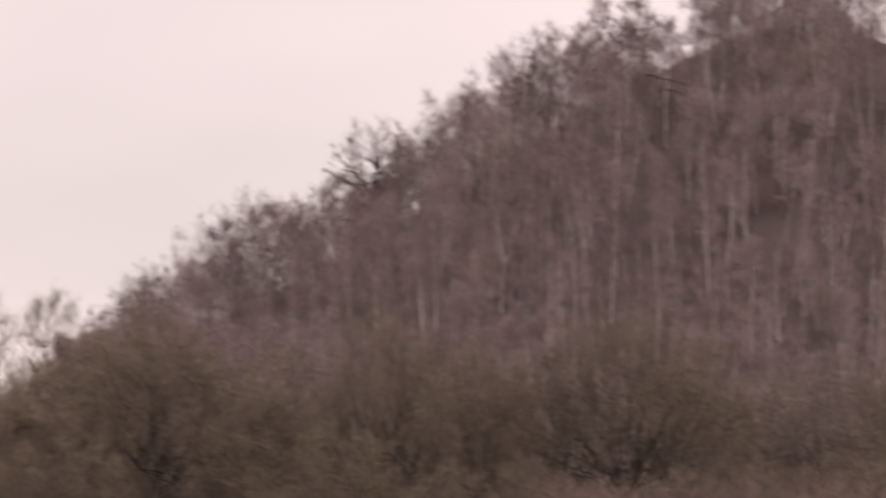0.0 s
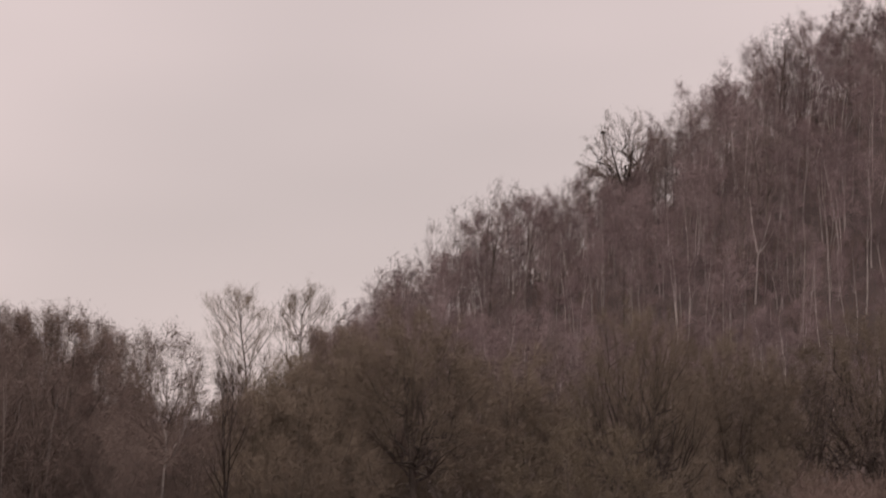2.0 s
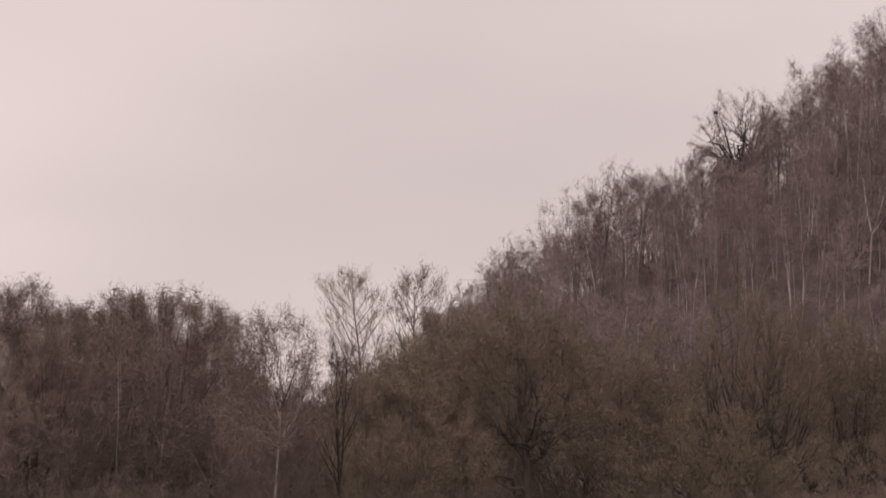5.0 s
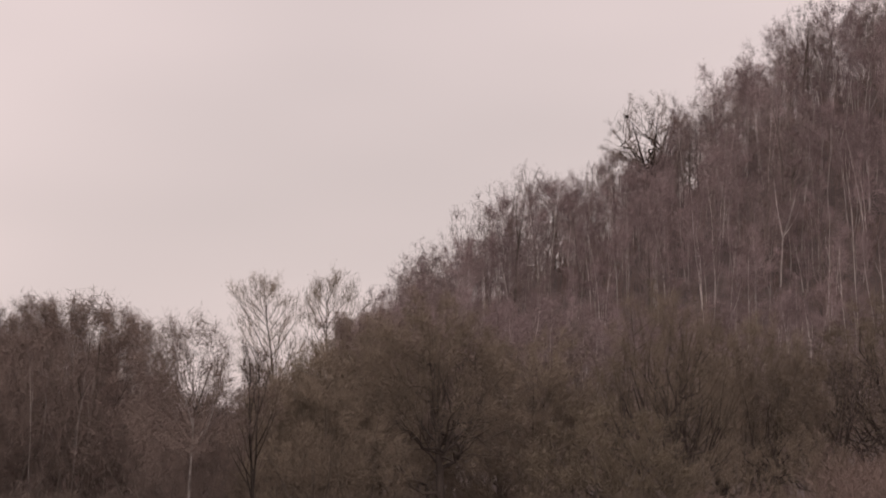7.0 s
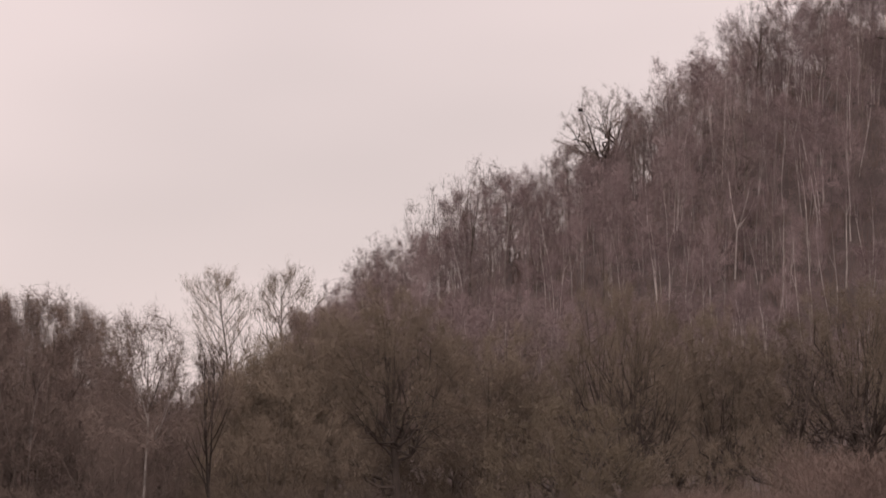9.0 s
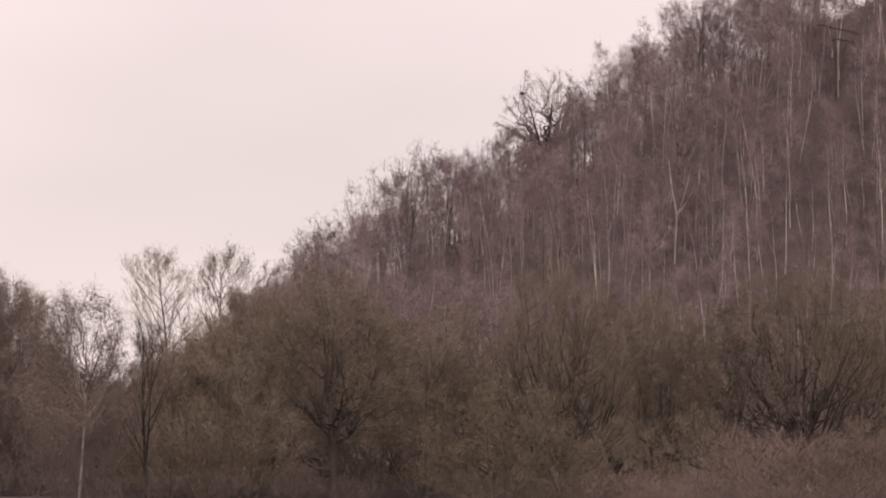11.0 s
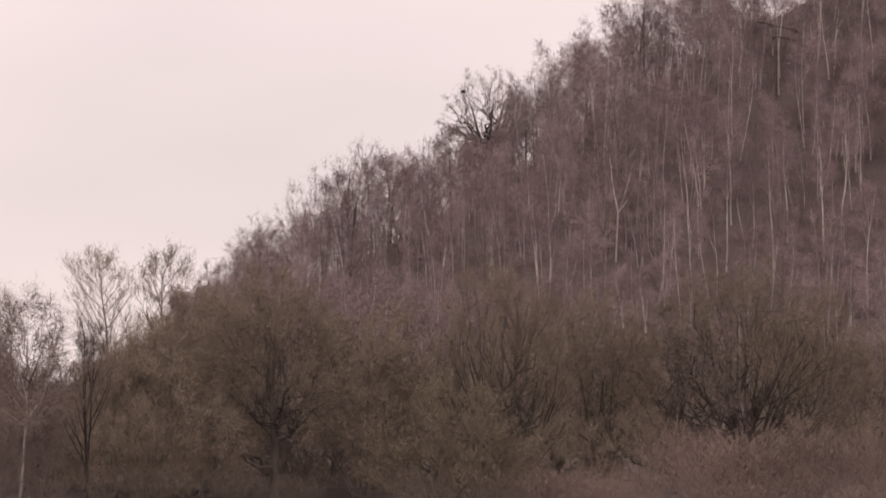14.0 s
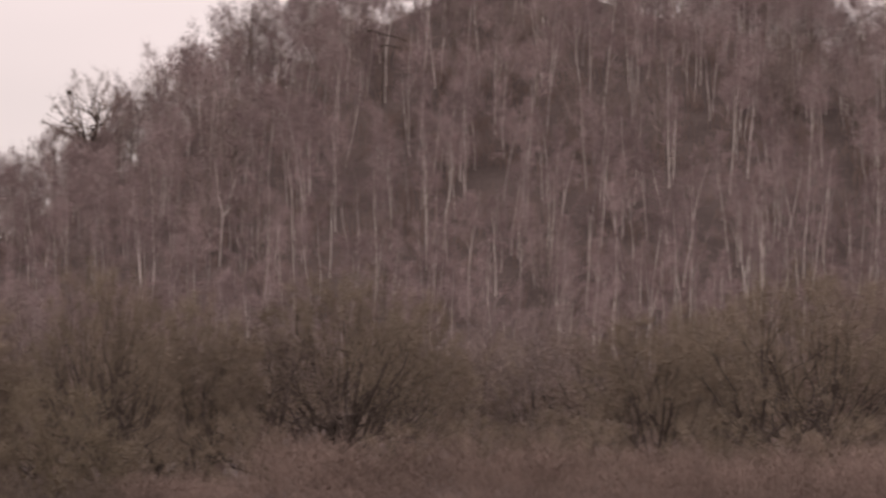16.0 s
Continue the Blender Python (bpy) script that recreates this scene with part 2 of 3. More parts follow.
    def arc(p, q, n, sag):
        """A bough from p to q that first reaches out, then turns up."""
        size = (q - p).length
        c = p.lerp(q, 0.5) - Vector((0, 0, sag * size))
        pts = [p.lerp(c, k / n).lerp(c.lerp(q, k / n), k / n) for k in range(n + 1)]
        return [pts[0]] + [w + Vector((rng.gauss(0, gnarl), rng.gauss(0, gnarl), rng.gauss(0, gnarl))) * size for w in pts[1:-1]] + [pts[-1]]

    made, turn = [], rng.uniform(0, 6.28)
    for i in range(limbs):
        pts, g, arm = axes[i % len(axes)]
        turn += 2.4
        if hub is not None:
            c = 1 - (i + rng.uniform(0.2, 0.8)) / limbs * (1 - math.cos(radians(low_edge)))
            ball = heading(rng, turn, math.asin(c))
            v = stretched(ball)
            o = Vector((lean[0] * height * hub, lean[1] * height * hub, height * hub))
            goal = o + v * (edge(o, v) * rng.uniform(0.68, 0.86))
            f = (0.05 if arm else low) + (0.9 - low) * max(c, 0.0) * rng.uniform(0.3, 0.72)
            p, a = along(pts, f)
            while p.z > goal.z - 0.1 * (goal - p).length and f > 0.1:
                f -= 0.05
                p, a = along(pts, f)
            lp = arc(p, goal, 7, sag)
        else:
            f = (0.12 if arm else low) + (0.96 - (0.12 if arm else low)) * ((i + rng.random() * 0.8) / limbs)
            p, a = along(pts, f)
            e = elev[0] + (elev[1] - elev[0]) * f + rng.uniform(-0.15, 0.15)
            lp = grow(p, heading(rng, turn, e), height * wide * 1.55 * (1.1 - 0.45 * f), 6 if limb_parts else 4, lift, wob * 2.0, 2)
        r = g * (1 - f / 1.08) * stout + twig_r * 0.8
        lm = Mesh() if limb_parts else trunk if dark_branches else crown
        lm.tube(lp, taper(r, len(lp)), 5 if limb_parts else 3)
        if limb_parts:
            made.append(lm)
        reach = (lp[-1] - lp[0]).length
        for b in range(branches):
            q = 0.28 + 0.72 * (b + rng.random()) / branches
            p, a = along(lp, min(q, 1.0))
            br = max(r * (1 - q * 0.75) * 0.5, twig_r * 1.1)
            if hub is not None:
                out = stretched(ball + heading(rng, rng.uniform(0, 6.28), rng.uniform(-1.2, 1.2)) * spread * rng.uniform(0.2, 1.0))
                tip = o + out * (edge(o, out) * rng.uniform(0.8, 1.0))
                bp = arc(p, p.lerp(tip, min(1.0, 0.5 * height * wide / max((tip - p).length, 0.1) + 0.25)), 3, 0.06)
            else:
                out = None
                d = aside(rng, a, spread * rng.uniform(0.6, 1.25)) + Vector((0, 0, 0.25 * lift))
                bp = grow(p, d, max(reach * branch_len * (1.15 - 0.5 * q), sprig * 1.2), 3, lift * 0.5, wob * 2.5)
            (lm if dark_branches else crown).tube(bp, taper(br, len(bp), 0.35), 3)
            spray_of(bp, out)
    mesh_object("trunk", trunk.verts, trunk.faces, bark, root, True)
    for lm in made:
        mesh_object("limb", lm.verts, lm.faces, bark, root, True)
    mesh_object("crown", crown.verts, crown.faces, twig, root)
    root["tall"] = float(np.percentile([v[2] for v in crown.verts], 98.8))
    return root


def spot(bearing, far, sink=0.15):
    """The place on the ground at that distance; bearing in thousandths of it."""
    x = bearing * far / 1000.0
    return Vector((x, far, ground_height(x, far) - sink))


USED = set()


def plant(kind, bearing, far, top=None, tall=None, wide=1.0, turn=0.0, tags=None, sink=0.15):
    """Stands a copy of a tree on the ground; top: the elevation of its tip seen from the eye, in thousandths."""
    p = spot(bearing, far, sink)
    if top is not None:
        tall = EYE[2] + top * far / 1000.0 - p.z
    s = tall / kind["tall"]
    m = Matrix.LocRotScale(p, Euler((0, 0, turn)), (s * wide, s * wide, s))
    if kind.name in USED:
        ob = copy_thing(kind, m @ Matrix.Diagonal((*(1 / c for c in kind.scale), 1)))
    else:
        USED.add(kind.name)
        ob = kind
        ob.matrix_basis = m
    if tags:
        tagged(ob, **tags)
    return ob


rng = random.Random(11)
BIRCH_TAGS = dict(label="bare silver birch with pale trunk and reddish twigs", category="tree", group="birches on the hill")
BIRCH = [tree(("birch_tree", "twin_birch")[i in (1, 2, 5, 6, 7)], 100 + i, 15, 0.08, M_BARK_BIRCH, M_TWIG_BIRCH, stems=(1, 2, 2, 1, 1, 2, 3, 2)[i], open_stems=0.07, apart=0.45,
              lean=(rng.uniform(-.06, .06), rng.uniform(-.05, .05)), stem=0.95, wob=0.08, forks=(2, 1, 1, 1, 3, 1, 0, 1)[i], limbs=15, low=0.42, elev=(0.55, 1.0), lift=0.4, stout=0.34,
              shape="spire", wide=0.17, bottom=0.4, lumps=0.3, branches=5, branch_len=0.6, sprigs=5, blades=4, sprig=0.95, twig_r=0.013, spray=0.015, rise=0.08, fine=0.85) for i in range(8)]
TALL_TAGS = dict(label="tall birch with a long bare white trunk", category="tree", group="tall birches at the foot of the hill")
TALL = [tree("tall_birch", 130 + i, 15, 0.1, M_BARK_WHITE, M_TWIG_BIRCH, stems=(1, 2, 2, 1)[i], open_stems=0.08, apart=0.5, lean=(rng.uniform(-.05, .05), 0), stem=0.96, wob=0.08, forks=(2, 1, 0, 3)[i],
             fork_at=(0.5, 0.7), fork_angle=(0.15, 0.35), limbs=13, low=0.5, elev=(0.6, 1.0), lift=0.4, stout=0.3, shape="spire", wide=0.13, bottom=0.5, lumps=0.3, branches=5, branch_len=0.6, sprigs=5,
             blades=3, sprig=0.85, twig_r=0.012, spray=0.013, rise=0.1, fine=0.85) for i in range(4)]
YOUNG_TAGS = dict(label="slender young birch with reddish twigs", category="tree", group="young birches on the hill")
YOUNG = [tree("young_birch", 150 + i, 9, 0.075, M_BARK_BIRCH, M_TWIG_BIRCH, stems=(1, 2, 3, 1)[i], open_stems=0.08, apart=0.35, lean=(rng.uniform(-.1, .1), 0), stem=0.94, wob=0.07,
              limbs=9, low=0.2, elev=(0.9, 1.2), lift=0.4, stout=0.36, shape="spire", wide=0.17, bottom=0.08, branches=4, branch_len=0.6, sprigs=5, blades=4, sprig=1.0, twig_r=0.016,
              spray=0.02, rise=0.6, fine=0.9) for i in range(4)]
ALDER_TAGS = dict(label="bare grey-stemmed tree with grey-brown twigs", category="tree", group="grey trees on the hill")
ALDER = [tree("alder_tree", 200 + i, 14, 0.17, M_BARK_GREY, M_TWIG_ALDER, stems=(1, 1, 2, 1)[i], open_stems=0.12, lean=(rng.uniform(-.06, .06), 0), stem=0.88, wob=0.07, forks=(1, 0, 0, 2)[i],
              limbs=17, low=0.25, shape="round", wide=0.24, bottom=0.14, lumps=0.35, branches=4, spread=0.9, sprigs=6, blades=4, sprig=0.85, twig_r=0.013, spray=0.0145, rise=0.08, fine=0.8,
              hub=0.5, low_edge=130) for i in range(4)]
OAK_TAGS = dict(label="bare broad oak with olive-tinged twigs and dark limbs", category="tree", group="trees at the foot of the hill")
GROVE_TAGS = dict(label="bare dense tree with upright purple-brown twigs", category="tree", group="trees at the foot of the hill")
OAK = [tree("oak_tree", 300 + i, 12.5, (0.27, 0.24, 0.2, 0.32)[i], M_BARK_DARK, (M_TWIG_OLIVE, M_TWIG_OLIVE, M_TWIG_GROVE, M_TWIG_OLIVE)[i], stems=(1, 3, 3, 1)[i], open_stems=0.2,
            stem=(0.74, 0.7, 0.78, 0.55)[i], wob=0.07, forks=(2, 0, 0, 3)[i], fork_at=((0.3, 0.5), (0.3, 0.5), (0.3, 0.5), (0.14, 0.3))[i], fork_angle=((0.3, 0.5), (0.3, 0.5), (0.3, 0.5), (0.5, 0.9))[i],
            limbs=(22, 20, 20, 22)[i], low=(0.18, 0.14, 0.2, 0.12)[i], stout=(0.52, 0.5, 0.36, 0.66)[i], limb_parts=True, shape="dome", wide=(0.39, 0.36, 0.34, 0.47)[i], bottom=0.0, lumps=0.1, branches=10,
            spread=0.9, sprigs=19, blades=11, sprig=0.58, twig_r=0.0065, spray=0.009, rise=(0.12, 0.12, 0.25, 0.08)[i], fine=0.75, dark_branches=True, hub=0.32, low_edge=(96, 100, 105, 102)[i], gnarl=0.04, under=(0.3, 0.32, 0.5, 0.18)[i], sag=(0.14, 0.14, 0.1, 0.16)[i])
       for i in range(4)]
FOOT_TAGS = dict(label="bare grey-brown tree at the foot of the slope", category="tree", group="trees at the foot of the slope")
FOOT = [tree("maple_tree", 350 + i, 10, 0.16, M_BARK_DARK, (M_TWIG_BROWN, M_TWIG_ALDER, M_TWIG_OLIVE)[i], stems=(1, 2, 3)[i], open_stems=0.2, stem=0.78, wob=0.08, limbs=14, low=0.15,
             shape="dome", wide=0.4, bottom=0.0, branches=6, spread=1.0, sprigs=8, blades=5, sprig=0.75, twig_r=0.011, spray=0.0125, rise=0.2, fine=0.8, hub=0.3, low_edge=105, under=0.45,
             dark_branches=True) for i in range(3)]
POPLAR_TAGS = dict(label="bare poplar with upswept pale twigs", category="tree", group="pair of poplars")
POPLAR = [tree("poplar_tree", 400 + i, 15, 0.17, M_BARK_GREY, M_TWIG_PALE, lean=(-0.12 + 0.14 * i, 0), stem=0.95, wob=0.07, limbs=30, low=0.32, elev=(0.5, 0.95), lift=0.5, stout=0.45,
               limb_parts=True, shape="round", wide=0.235, bottom=0.24, lumps=0.25, branches=7, spread=0.6, branch_len=0.5, sprigs=4, blades=4, sprig=0.75, twig_r=0.01, spray=0.0105, rise=0.8) for i in range(2)]
SALLOW_TAGS = dict(label="many-stemmed sallow bush with pale olive twigs", category="bush", group="bushes before the trees")
SALLOW = [tree("sallow_bush", 500 + i, 7, 0.13, M_BARK_GREY, (M_TWIG_SALLOW, M_TWIG_OLIVE, M_TWIG_BROWN)[i], stems=5, open_stems=0.35, stem=0.82, wob=0.08, limbs=16, low=0.12, shape="dome",
               wide=0.46, bottom=-0.1, branches=7, spread=0.6, sprigs=9, blades=9, sprig=0.6, twig_r=0.008, spray=0.0085, rise=0.35, hub=0.25, low_edge=105) for i in range(3)]
BRUSH_TAGS = dict(label="low red-brown thicket of bare shoots", category="bush", group="low thicket on the valley floor")
SCRUB_TAGS = dict(label="low dark brown scrub of bare shoots under the trees", category="bush", group="low scrub on the valley floor")
BRUSH = [tree("thicket_bush", 600 + i, 4, 0.05, M_BARK_GREY, (M_THICKET, M_THICKET, M_SCRUB)[i], stems=7, open_stems=0.5, stem=0.85, wob=0.09, limbs=21, low=0.05, elev=(0.9, 1.3), lift=0.4, stout=0.4,
              shape="dome", wide=0.7, bottom=-0.15, lumps=0.3, branches=4, sprigs=3, blades=4, sprig=0.8, twig_r=0.007, spray=0.0085, rise=1.0) for i in range(3)]
LONE = tree("spreading_oak", 703, 16.5, 0.4, M_BARK_BLACK, M_TWIG_GROVE, stem=0.72, wob=0.08, forks=4, fork_at=(0.3, 0.5), fork_angle=(0.35, 0.7), limbs=18, low=0.36,
            stout=0.75, limb_parts=True, shape="round", wide=0.38, bottom=0.34, lumps=0.2, branches=9, spread=0.9, sprigs=11, blades=7, sprig=0.6, twig_r=0.012, spray=0.0105, rise=0.0,
            hub=0.52, low_edge=118, gnarl=0.08, under=1.0)
NEAR_BIRCH = [tree("valley_birch", 720 + i, 12, (0.09, 0.065)[i], M_BARK_PALE, M_TWIG_BROWN, stems=(1, 3)[i], open_stems=0.17, apart=0.3, stem=(0.86, 0.95)[i], wob=0.085, forks=(3, 1)[i], fork_at=(0.38, 0.6),
                   fork_angle=(0.3, 0.55), limbs=(20, 14)[i], low=0.42, stout=(0.85, 0.5)[i], shape="round", wide=(0.31, 0.2)[i], bottom=(0.15, 0.35)[i], lumps=0.25, branches=8, spread=0.7,
                   sprigs=(9, 4)[i], blades=(8, 4)[i], sprig=0.7, twig_r=0.013, spray=0.0075, rise=-0.15, fine=0.8, hub=(0.52, 0.6)[i], low_edge=135) for i in range(2)]
DARK = tree("dark_ash_tree", 740, 11.5, 0.12, M_BARK_BLACK, M_TWIG_GROVE, lean=(0.03, 0), stem=0.93, wob=0.04, forks=2, fork_at=(0.25, 0.5), fork_angle=(0.2, 0.45), limbs=28, low=0.15, elev=(0.75, 1.15), lift=0.5,
            stout=0.42, limb_parts=True, shape="spire", wide=0.29, bottom=0.05, branches=6, spread=0.6, sprigs=5, blades=5, sprig=0.6, twig_r=0.009, spray=0.008, rise=0.4, dark_branches=True)

# the trees at the foot of the hill: kind, bearing, distance, elevation of the tip, breadth, turn
for k, b, far, top, wide, turn in [
        (2, -169, 246, 55.5, 1.1, 0.3), (2, -156, 264, 51, 1.0, 5.5), (2, -143, 258, 49, 0.95, 2.0), (2, -127, 250, 54, 1.25, 2.6), (2, -114, 258, 49, 0.85, 4.0), (2, -135, 270, 52, 1.1, 5.0), (2, -160, 242, 44, 1.1, 1.0),
        (2, -150, 284, 49, 1.1, 1.4), (2, -182, 256, 54, 1.1, 2.4), (1, -68, 248, 40, 1.15, 0.4), (1, -56, 258, 46.5, 1.0, 0.4), (2, -74, 268, 33, 1.2, 0.8),
        (0, -33.5, 247, 54, 1.0, 0.0), (2, -51, 266, 50, 1.0, 2.1), (1, -9, 258, 44, 1.0, 1.2), (3, 24.5, 250, 55.5, 0.7, 0.9), (1, 50.5, 260, 48, 0.95, 3.3), (3, 85.5, 270, 55, 1.0, 5.1),
        (1, 104, 290, 49, 1.0, 0.4), (1, 168, 258, 47, 1.15, 1.7), (1, 186, 268, 50, 1.1, 0.7), (3, 208, 252, 58, 1.1, 2.9), (2, 226, 268, 56, 1.1, 1.4), (2, 243, 262, 57, 1.1, 4.4)]:
    plant(OAK[k], b, far, top=top, wide=wide, turn=turn, tags=GROVE_TAGS if k == 2 else OAK_TAGS)
for k, b, far, top in [(0, -19, 268, 46), (1, 6, 270, 46), (0, 11, 264, 47), (0, 37, 270, 48), (1, 65, 270, 49), (0, 69, 262, 42), (1, 120, 300, 45), (1, 141, 296, 46), (0, 152, 280, 44), (0, -42, 270, 48), (2, 0, 262, 38), (0, -143, 292, 45), (0, -134, 296, 46), (1, -124, 290, 46), (0, -115, 292, 43), (0, -163, 290, 46), (1, -108, 284, 40)]:
    plant(FOOT[k], b, far, top=top, wide=1.05, turn=b, tags=FOOT_TAGS)
plant(POPLAR[0], -74.5, 300, top=60.7, wide=1.1, turn=0, tags=POPLAR_TAGS)
plant(POPLAR[1], -62, 300, top=61.2, wide=1.1, turn=0, tags=POPLAR_TAGS)
plant(DARK, -81.5, 230, top=42.5, turn=0.5, tags=dict(label="dark bare tree with several upright stems", category="tree"))
plant(LONE, 20.5, 548, top=106.5, wide=1.1, turn=2.4, tags=dict(label="bare spreading oak standing above the ridge", category="tree"))
for k, b, far, top in [(1, -138, 240, 47), (1, -129, 241, 43), (0, -99, 227, 49.5)]:
    plant(NEAR_BIRCH[k], b, far, top=top, wide=1.0, turn=rng.uniform(0, 6), tags=dict(label="bare birch with a pale trunk among dark trees", category="tree", group="birches in the valley"))
for b, far, top, wide in [(10, 226, 27.5, 1.4), (20, 226, 17, 1.2), (-60, 244, 34, 1.2), (-70, 246, 30, 1.3), (-66, 237, 20, 1.3), (-54, 238, 20, 1.3), (-33, 257, 18, 1.4), (-22, 258, 20, 1.3), (-44, 254, 22, 1.3), (-12, 252, 20, 1.3), (-76, 240, 18, 1.2), (-92, 242, 24, 1.2), (-104, 231, 15, 1.1), (-96, 229, 12, 1.0), (-110, 240, 26, 1.2), (-150, 240, 28, 1.3),
                          (-120, 242, 26, 1.3), (-134, 240, 24, 1.3), (-168, 238, 25, 1.3), (-180, 240, 25, 1.3), (-82, 262, 26, 1.2),
                          (40, 240, 18, 1.3), (62, 250, 20, 1.2), (150, 240, 20, 1.2), (185, 236, 22, 1.2), (220, 236, 22, 1.2), (35, 268, 36, 1.3), (70, 285, 38, 1.3), (130, 300, 40, 1.3),
                          (100, 262, 18, 1.3), (122, 262, 20, 1.3), (140, 262, 22, 1.3), (240, 240, 24, 1.3), (205, 236, 18, 1.3)]:
    plant(SALLOW[0 if far == 226 else 2 if b < -85 else 1], b, far, top=top, wide=wide, turn=rng.uniform(0, 6), tags=SALLOW_TAGS)
for i in range(84):
    b = rng.uniform(30, 250) if i < 56 else rng.uniform(-182, 40)
    far = rng.uniform(200, 238)
    plant(BRUSH[i % 2 if i < 56 else 2], b, far, top=rng.uniform(7, 17) if b > 60 else rng.uniform(1, 6), wide=rng.uniform(1.1, 1.9), turn=rng.uniform(0, 6), tags=BRUSH_TAGS if i < 56 else SCRUB_TAGS)
for i in range(22):
    plant(BRUSH[i % 2], 42 + 9.5 * i + rng.uniform(-4, 4), rng.uniform(186, 204), top=rng.uniform(1, 6), wide=rng.uniform(1.6, 2.2), turn=i, tags=BRUSH_TAGS)
for i in range(56):
    b = -185 + 440 * (i + rng.random()) / 56
    far = rng.uniform(272, 430)
    top = rng.uniform(33, 50) if b > -52 else rng.uniform(18, 27) if b > -92 else rng.uniform(26, 38)
    plant(FOOT[rng.randrange(3)], b, far, top=top, wide=rng.uniform(0.9, 1.2), turn=rng.uniform(0, 6), tags=FOOT_TAGS)

for k, b, far, top in [(1, -107, 262, 46), (0, -98, 285, 30), (1, -90, 270, 27), (1, -86, 262, 26), (0, -96, 262, 28), (0, -84, 290, 28), (1, -78, 275, 30), (0, -102, 300, 33), (1, -70, 282, 36), (0, -94, 300, 26), (2, -66, 262, 38), (2, -71, 256, 36), (0, -76, 256, 32), (2, -62, 256, 42)]:
    plant(FOOT[k], b, far, top=top, wide=1.2, turn=rng.uniform(0, 6), tags=FOOT_TAGS)

# the skyline of the ridge: bearing and elevation of the tip
RIDGE = [(-58, 50), (-51, 57), (-46, 62), (-41, 64.5), (-37, 69), (-28, 77.5), (-21, 82), (-14, 86), (-9, 88.5), (-4, 86), (0, 87), (6, 90), (11, 92), (29, 106.5), (38, 114.5), (44, 120), (53, 126),
         (60, 129.5), (66, 133), (73, 136), (80, 140)]
for i, (b, top) in enumerate(RIDGE):
    kind, tags = (ALDER[i % 4], ALDER_TAGS) if i in (4, 5, 6, 7, 8, 9, 11, 17) else (BIRCH[i % 8], BIRCH_TAGS)
    plant(kind, b, 545 + rng.uniform(-4, 10), top=top, turn=rng.uniform(0, 6), tags=tags)


def skyline(b):
    if 10 < b < 27:
        return 93
    for (b0, t0), (b1, t1) in zip(RIDGE, RIDGE[1:]):
        if b0 <= b <= b1:
            return t0 + (t1 - t0) * (b - b0) / (b1 - b0)
    return 0 if b < RIDGE[0][0] else 170


for i, (b, top) in enumerate([(12, 92), (15, 89), (17.5, 91), (20, 90), (22.5, 92), (25, 94), (27, 97), (30.5, 101), (33, 104), (35.5, 108)]):
    plant((ALDER + BIRCH)[i % 6], b, 532 + 2 * (i % 3), top=top, wide=1.1, turn=i * 1.3, tags=ALDER_TAGS if i % 6 < 4 else BIRCH_TAGS)


# birches and dark trees all over the hill, then a denser belt along the ridge
taken = []


def scatter(count, xs, ys, gap, sizes, share, only=None):
    made = tries = 0
    while made < count and tries < 30000:
        tries += 1
        x, y = rng.uniform(*xs), rng.uniform(*ys)
        z = ground_height(x, y)
        b = 1000 * x / y
        if b < -58 or b > 245 or any((x - u) ** 2 + (y - v) ** 2 < gap * gap for u, v in taken):
            continue
        tall = rng.uniform(*sizes)
        limit = skyline(b) - rng.uniform(0, 6)
        if 1000 * (z + tall - 1.7) / y > limit:
            tall = limit * y / 1000 + 1.7 - z
            if tall < 5:
                continue
        tip = 1000 * (z + tall - 1.7) / y
        if (abs(b - 95.5) < 7 and y < 521 and tip > 104) or (abs(b - 54.5) < 3.5 and y < 490 and tip > 62):
            continue
        taken.append((x, y))
        made += 1
        dark = rng.random() < share
        kind, tags = (ALDER, ALDER_TAGS) if dark else (BIRCH, BIRCH_TAGS) if tall > 11 else (YOUNG, YOUNG_TAGS)
        kind, tags = only or (kind, tags)
        plant(rng.choice(kind), b, y, tall=tall, wide=rng.uniform(0.95, 1.3), turn=rng.uniform(0, 6), tags=tags)


scatter(34, (24, 112), (446, 500), 3.4, (13, 17), 0.0, (TALL, TALL_TAGS))
scatter(40, (66, 112), (441, 486), 2.8, (13, 18), 0.0, (TALL, TALL_TAGS))
scatter(290, (-60, 150), (442, 540), 4.7, (11.5, 17), 0.13)
scatter(180, (-60, 150), (442, 540), 2.9, (6.5, 11), 0.0)
scatter(110, (-40, 50), (525, 590), 2.4, (8, 14), 0.45)
scatter(34, (30, 75), (540, 590), 3.0, (13, 17), 0.3)
scatter(46, (62, 110), (556, 596), 3.2, (14, 18), 0.25)
scatter(105, (94, 146), (550, 600), 2.4, (14, 18), 0.35)


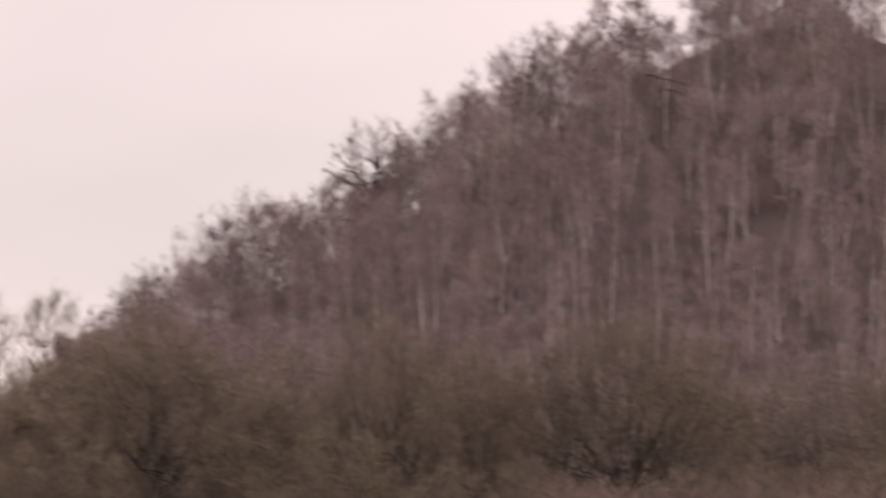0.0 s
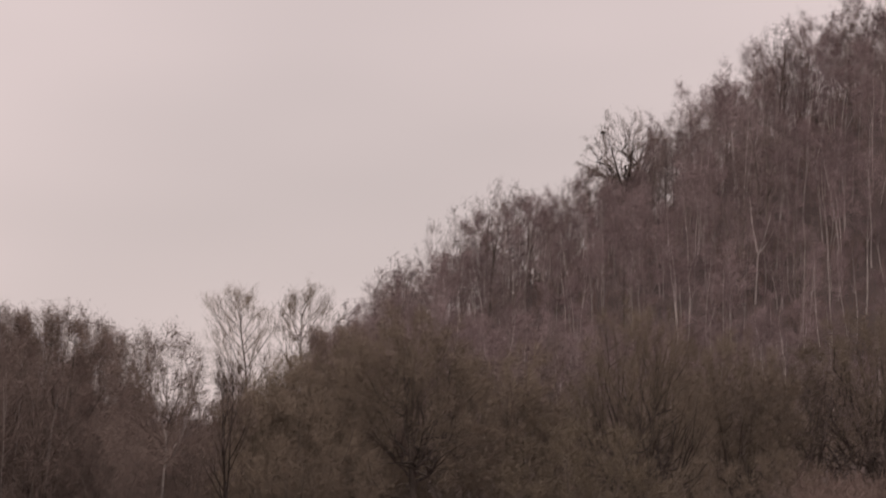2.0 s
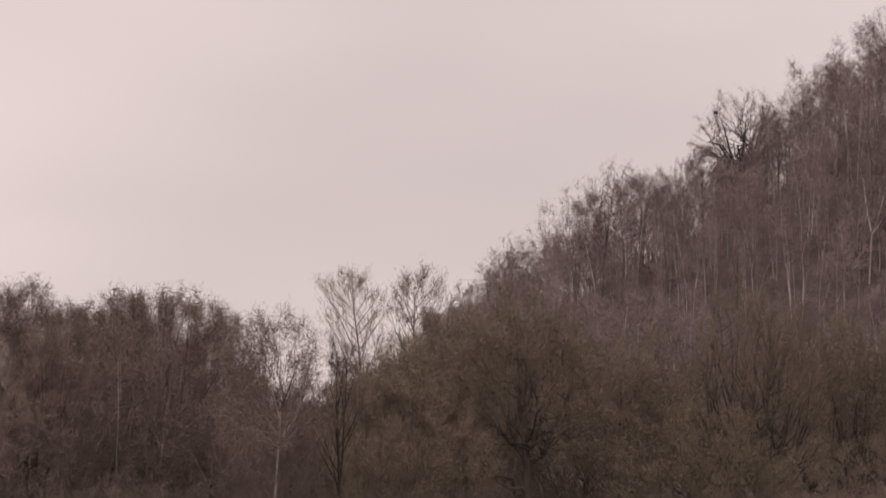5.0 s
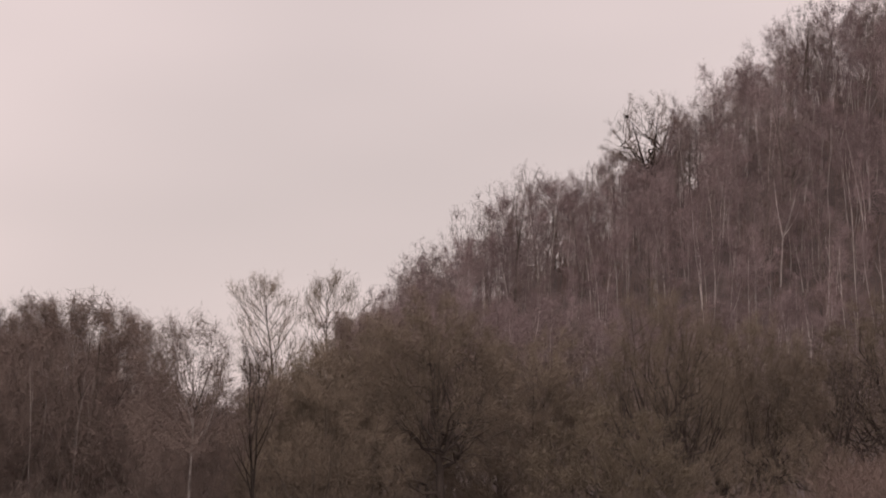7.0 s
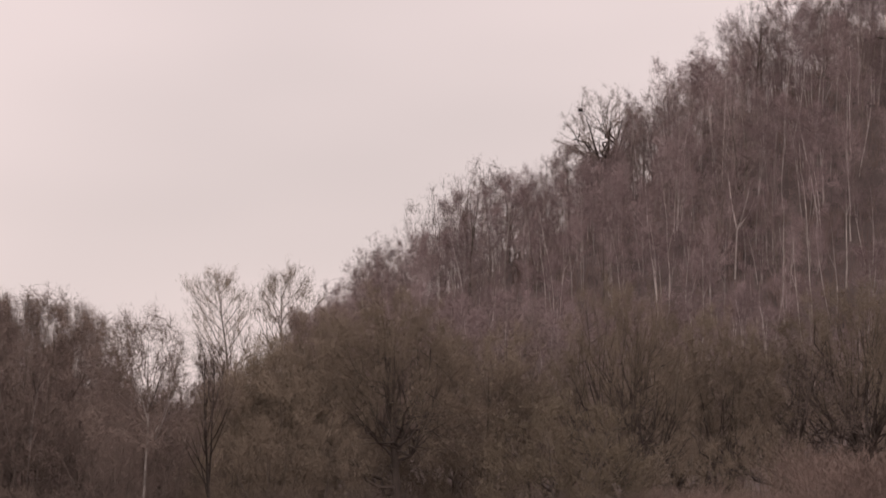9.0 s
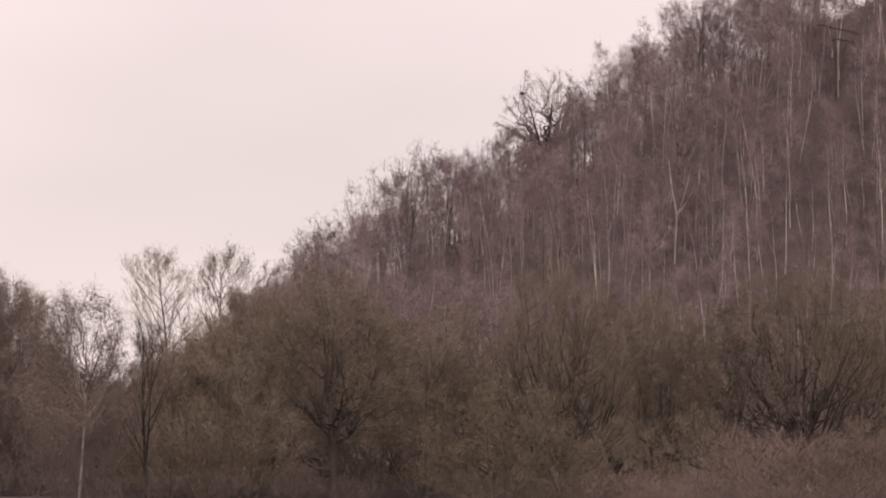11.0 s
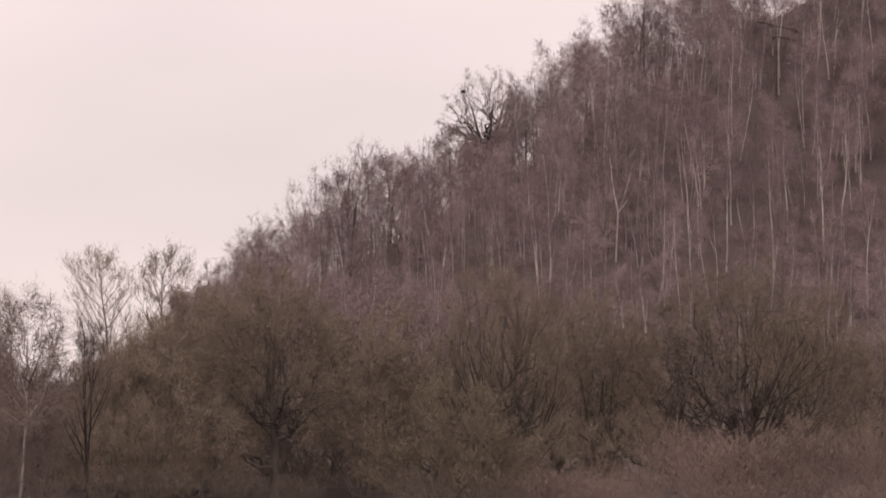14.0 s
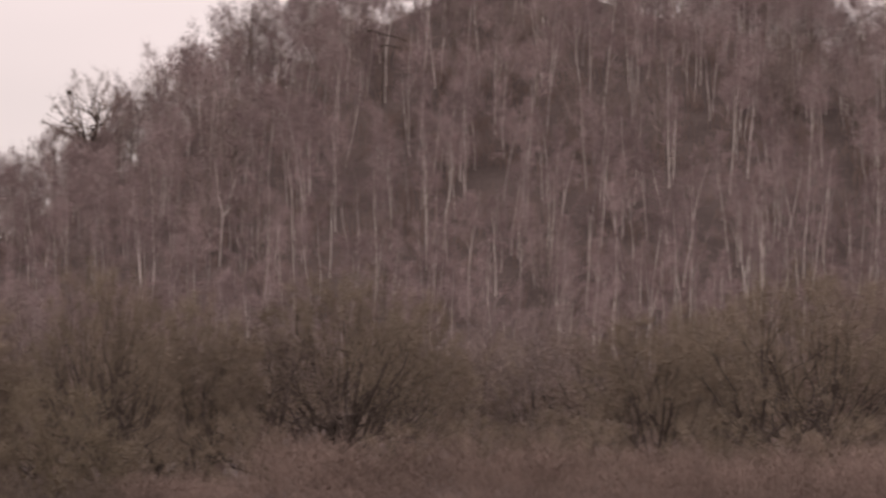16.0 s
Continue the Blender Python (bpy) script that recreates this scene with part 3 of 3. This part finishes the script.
def undergrowth():
    """Knee-high to man-high bare shoots between the trees."""
    m, r = Mesh(), random.Random(5)
    for _ in range(2800):
        y = r.uniform(440, 585) if r.random() < 0.72 else r.uniform(262, 440)
        x = r.uniform(-0.185, 0.25) * y
        if y < 440 and noise.noise((x * 0.07, y * 0.07, 9.0)) < -0.15:
            continue
        z = ground_height(x, y)
        tall = r.uniform(0.8, 2.6) if y < 430 else r.uniform(1.5, 5.0)
        for _ in range(16):
            p = Vector((x + r.gauss(0, 0.8), y + r.gauss(0, 0.8), z - 0.5))
            d = Vector((r.gauss(0, 0.18), r.gauss(0, 0.18), 1)) * (tall * r.uniform(0.5, 1.1) + 0.5)
            m.spike(p, d, r.uniform(0.02, 0.04))
            for _ in range(3):
                m.blade(p + d * r.uniform(0.3, 0.8), (d * 0.35 + Vector((r.gauss(0, 0.3), r.gauss(0, 0.3), 0.2))), r.uniform(0.03, 0.05))
    return tagged(mesh_object("undergrowth", m.verts, m.faces, M_BRUSH), "red-brown undergrowth of bare shoots and bracken", "undergrowth", kind="stuff")


undergrowth()


for b, far, top in [(120.5, 335, 48), (136, 338, 46), (131, 345, 44)]:
    plant(ALDER[int(b) % 4], b, far, top=top, wide=0.9, turn=b, tags=FOOT_TAGS)

# ---- single things on the hill ----
def forked_birch():
    """A stout white birch whose trunk parts into three arms half way up."""
    root = new("forked_birch")
    r, trunk, crown = random.Random(41), Mesh(), Mesh()
    pts = shoot(r, Vector((0, 0, -0.5)), Vector((0.02, 0, 1)), 7.0, 8, 0.1, 0.03)
    trunk.tube(pts, [0.12 - 0.004 * i for i in range(9)], 7)
    mesh_object("trunk", trunk.verts, trunk.faces, M_BARK_BIRCH, root, True)
    for d, length, g in ((Vector((-0.28, 0.1, 1)), 7.5, 0.085), (Vector((0.5, -0.2, 1)), 6.5, 0.08), (Vector((0.9, 0.3, 0.9)), 4.5, 0.06)):
        limb = Mesh()
        lp = shoot(r, pts[-1] - Vector((0, 0, 0.1)), d, length, 8, 0.55, 0.05)
        limb.tube(lp, [g * (1 - k / 9.0) + 0.01 for k in range(9)], 6)
        mesh_object("limb", limb.verts, limb.faces, M_BARK_BIRCH, root, True)
        for _ in range(40):
            p, a = along(lp, r.uniform(0.35, 1.0))
            w = (a * 0.8 + heading(r, r.uniform(0, 6.28), r.uniform(-0.2, 0.9))).normalized() * r.uniform(0.8, 1.8)
            crown.spike(p, w, 0.022)
            for _ in range(6):
                crown.blade(p + w * r.uniform(0.2, 0.9), (w * 0.5 + heading(r, r.uniform(0, 6.28), r.uniform(-0.6, 0.9)) * 0.5), 0.018)
    mesh_object("crown", crown.verts, crown.faces, M_TWIG_BIRCH, root)
    root.matrix_basis = Matrix.Translation(spot(54, 490))
    return tagged(root, "white birch parting into three arms half way up", "tree")


forked_birch()


def dead_spruce(bearing, far, tall, boughs):
    """A dark standing dead conifer with a few broken level boughs: height, length to either side."""
    root = new("dead_spruce")
    r, trunk = random.Random(int(bearing)), Mesh()
    pts = shoot(r, Vector((0, 0, -0.6)), Vector((0, 0, 1)), tall + 0.6, 9, 0.05, 0.012)
    trunk.tube(pts, [0.13 * (1.25 if i == 0 else 1) * (1 - i / 10) for i in range(10)], 7)
    mesh_object("trunk", trunk.verts, trunk.faces, M_BARK_DARK, root, True)
    for z, left, right in boughs:
        for side, length in ((-1, left), (1, right)):
            m = Mesh()
            p = along(pts, z / tall)[0]
            bp = shoot(r, p, Vector((side, r.uniform(-0.6, 0.2), r.uniform(-0.15, 0.4) - 0.3 * side)), length * r.uniform(0.5, 1.1), 6, -0.45, 0.07)
            m.tube(bp, [0.075 * (1 - k / 7.5) for k in range(7)], 5)
            for _ in range(34):
                q, a = along(bp, r.uniform(0.15, 1))
                m.spike(q, a * r.uniform(0.2, 0.5) + Vector((r.gauss(0, 0.15), r.gauss(0, 0.25), r.uniform(-0.55, 0.1))), 0.03)
            mesh_object("bough", m.verts, m.faces, M_BARK_DARK, root, True)
    root.matrix_basis = Matrix.Translation(spot(bearing, far))
    return tagged(root, "dark standing dead conifer with level broken boughs", "tree")


dead_spruce(95.5, 521, 11.2, [(10.2, 2.6, 2.9), (8.9, 0.4, 2.4)])
plant(ALDER[1], 66, 541, top=126, wide=0.8, turn=1.0, tags=ALDER_TAGS)


def stick_nest():
    """A ragged ball of sticks lodged in a limb of the spreading oak."""
    bpy.context.view_layer.update()
    goal = Vector((15.3 * 0.548, 547, 57.0))
    best = min((limb.matrix_world @ v.co for limb in LONE.children if limb.name.startswith("limb") for v in limb.data.vertices), key=lambda q: (q - goal).length)
    m, r = Mesh(), random.Random(77)
    for _ in range(150):
        t, e = r.uniform(0, 6.28), r.uniform(-0.9, 0.5)
        c = Vector((math.cos(t) * math.cos(e) * 0.2, math.sin(t) * math.cos(e) * 0.2, math.sin(e) * 0.2 + 0.06))
        d = Vector((-math.sin(t), math.cos(t), r.uniform(-0.4, 0.4))) * r.uniform(0.15, 0.3)
        m.tube([c - d, c + Vector((0, 0, r.uniform(-.03, .03))), c + d], [0.016, 0.022, 0.012], 4)
    ob = mesh_object("stick_nest", m.verts, m.faces, M_NEST)
    ob.matrix_basis = Matrix.Translation(best)
    return tagged(ob, "dark ragged bird nest of sticks lodged in the oak", "nest")


stick_nest()
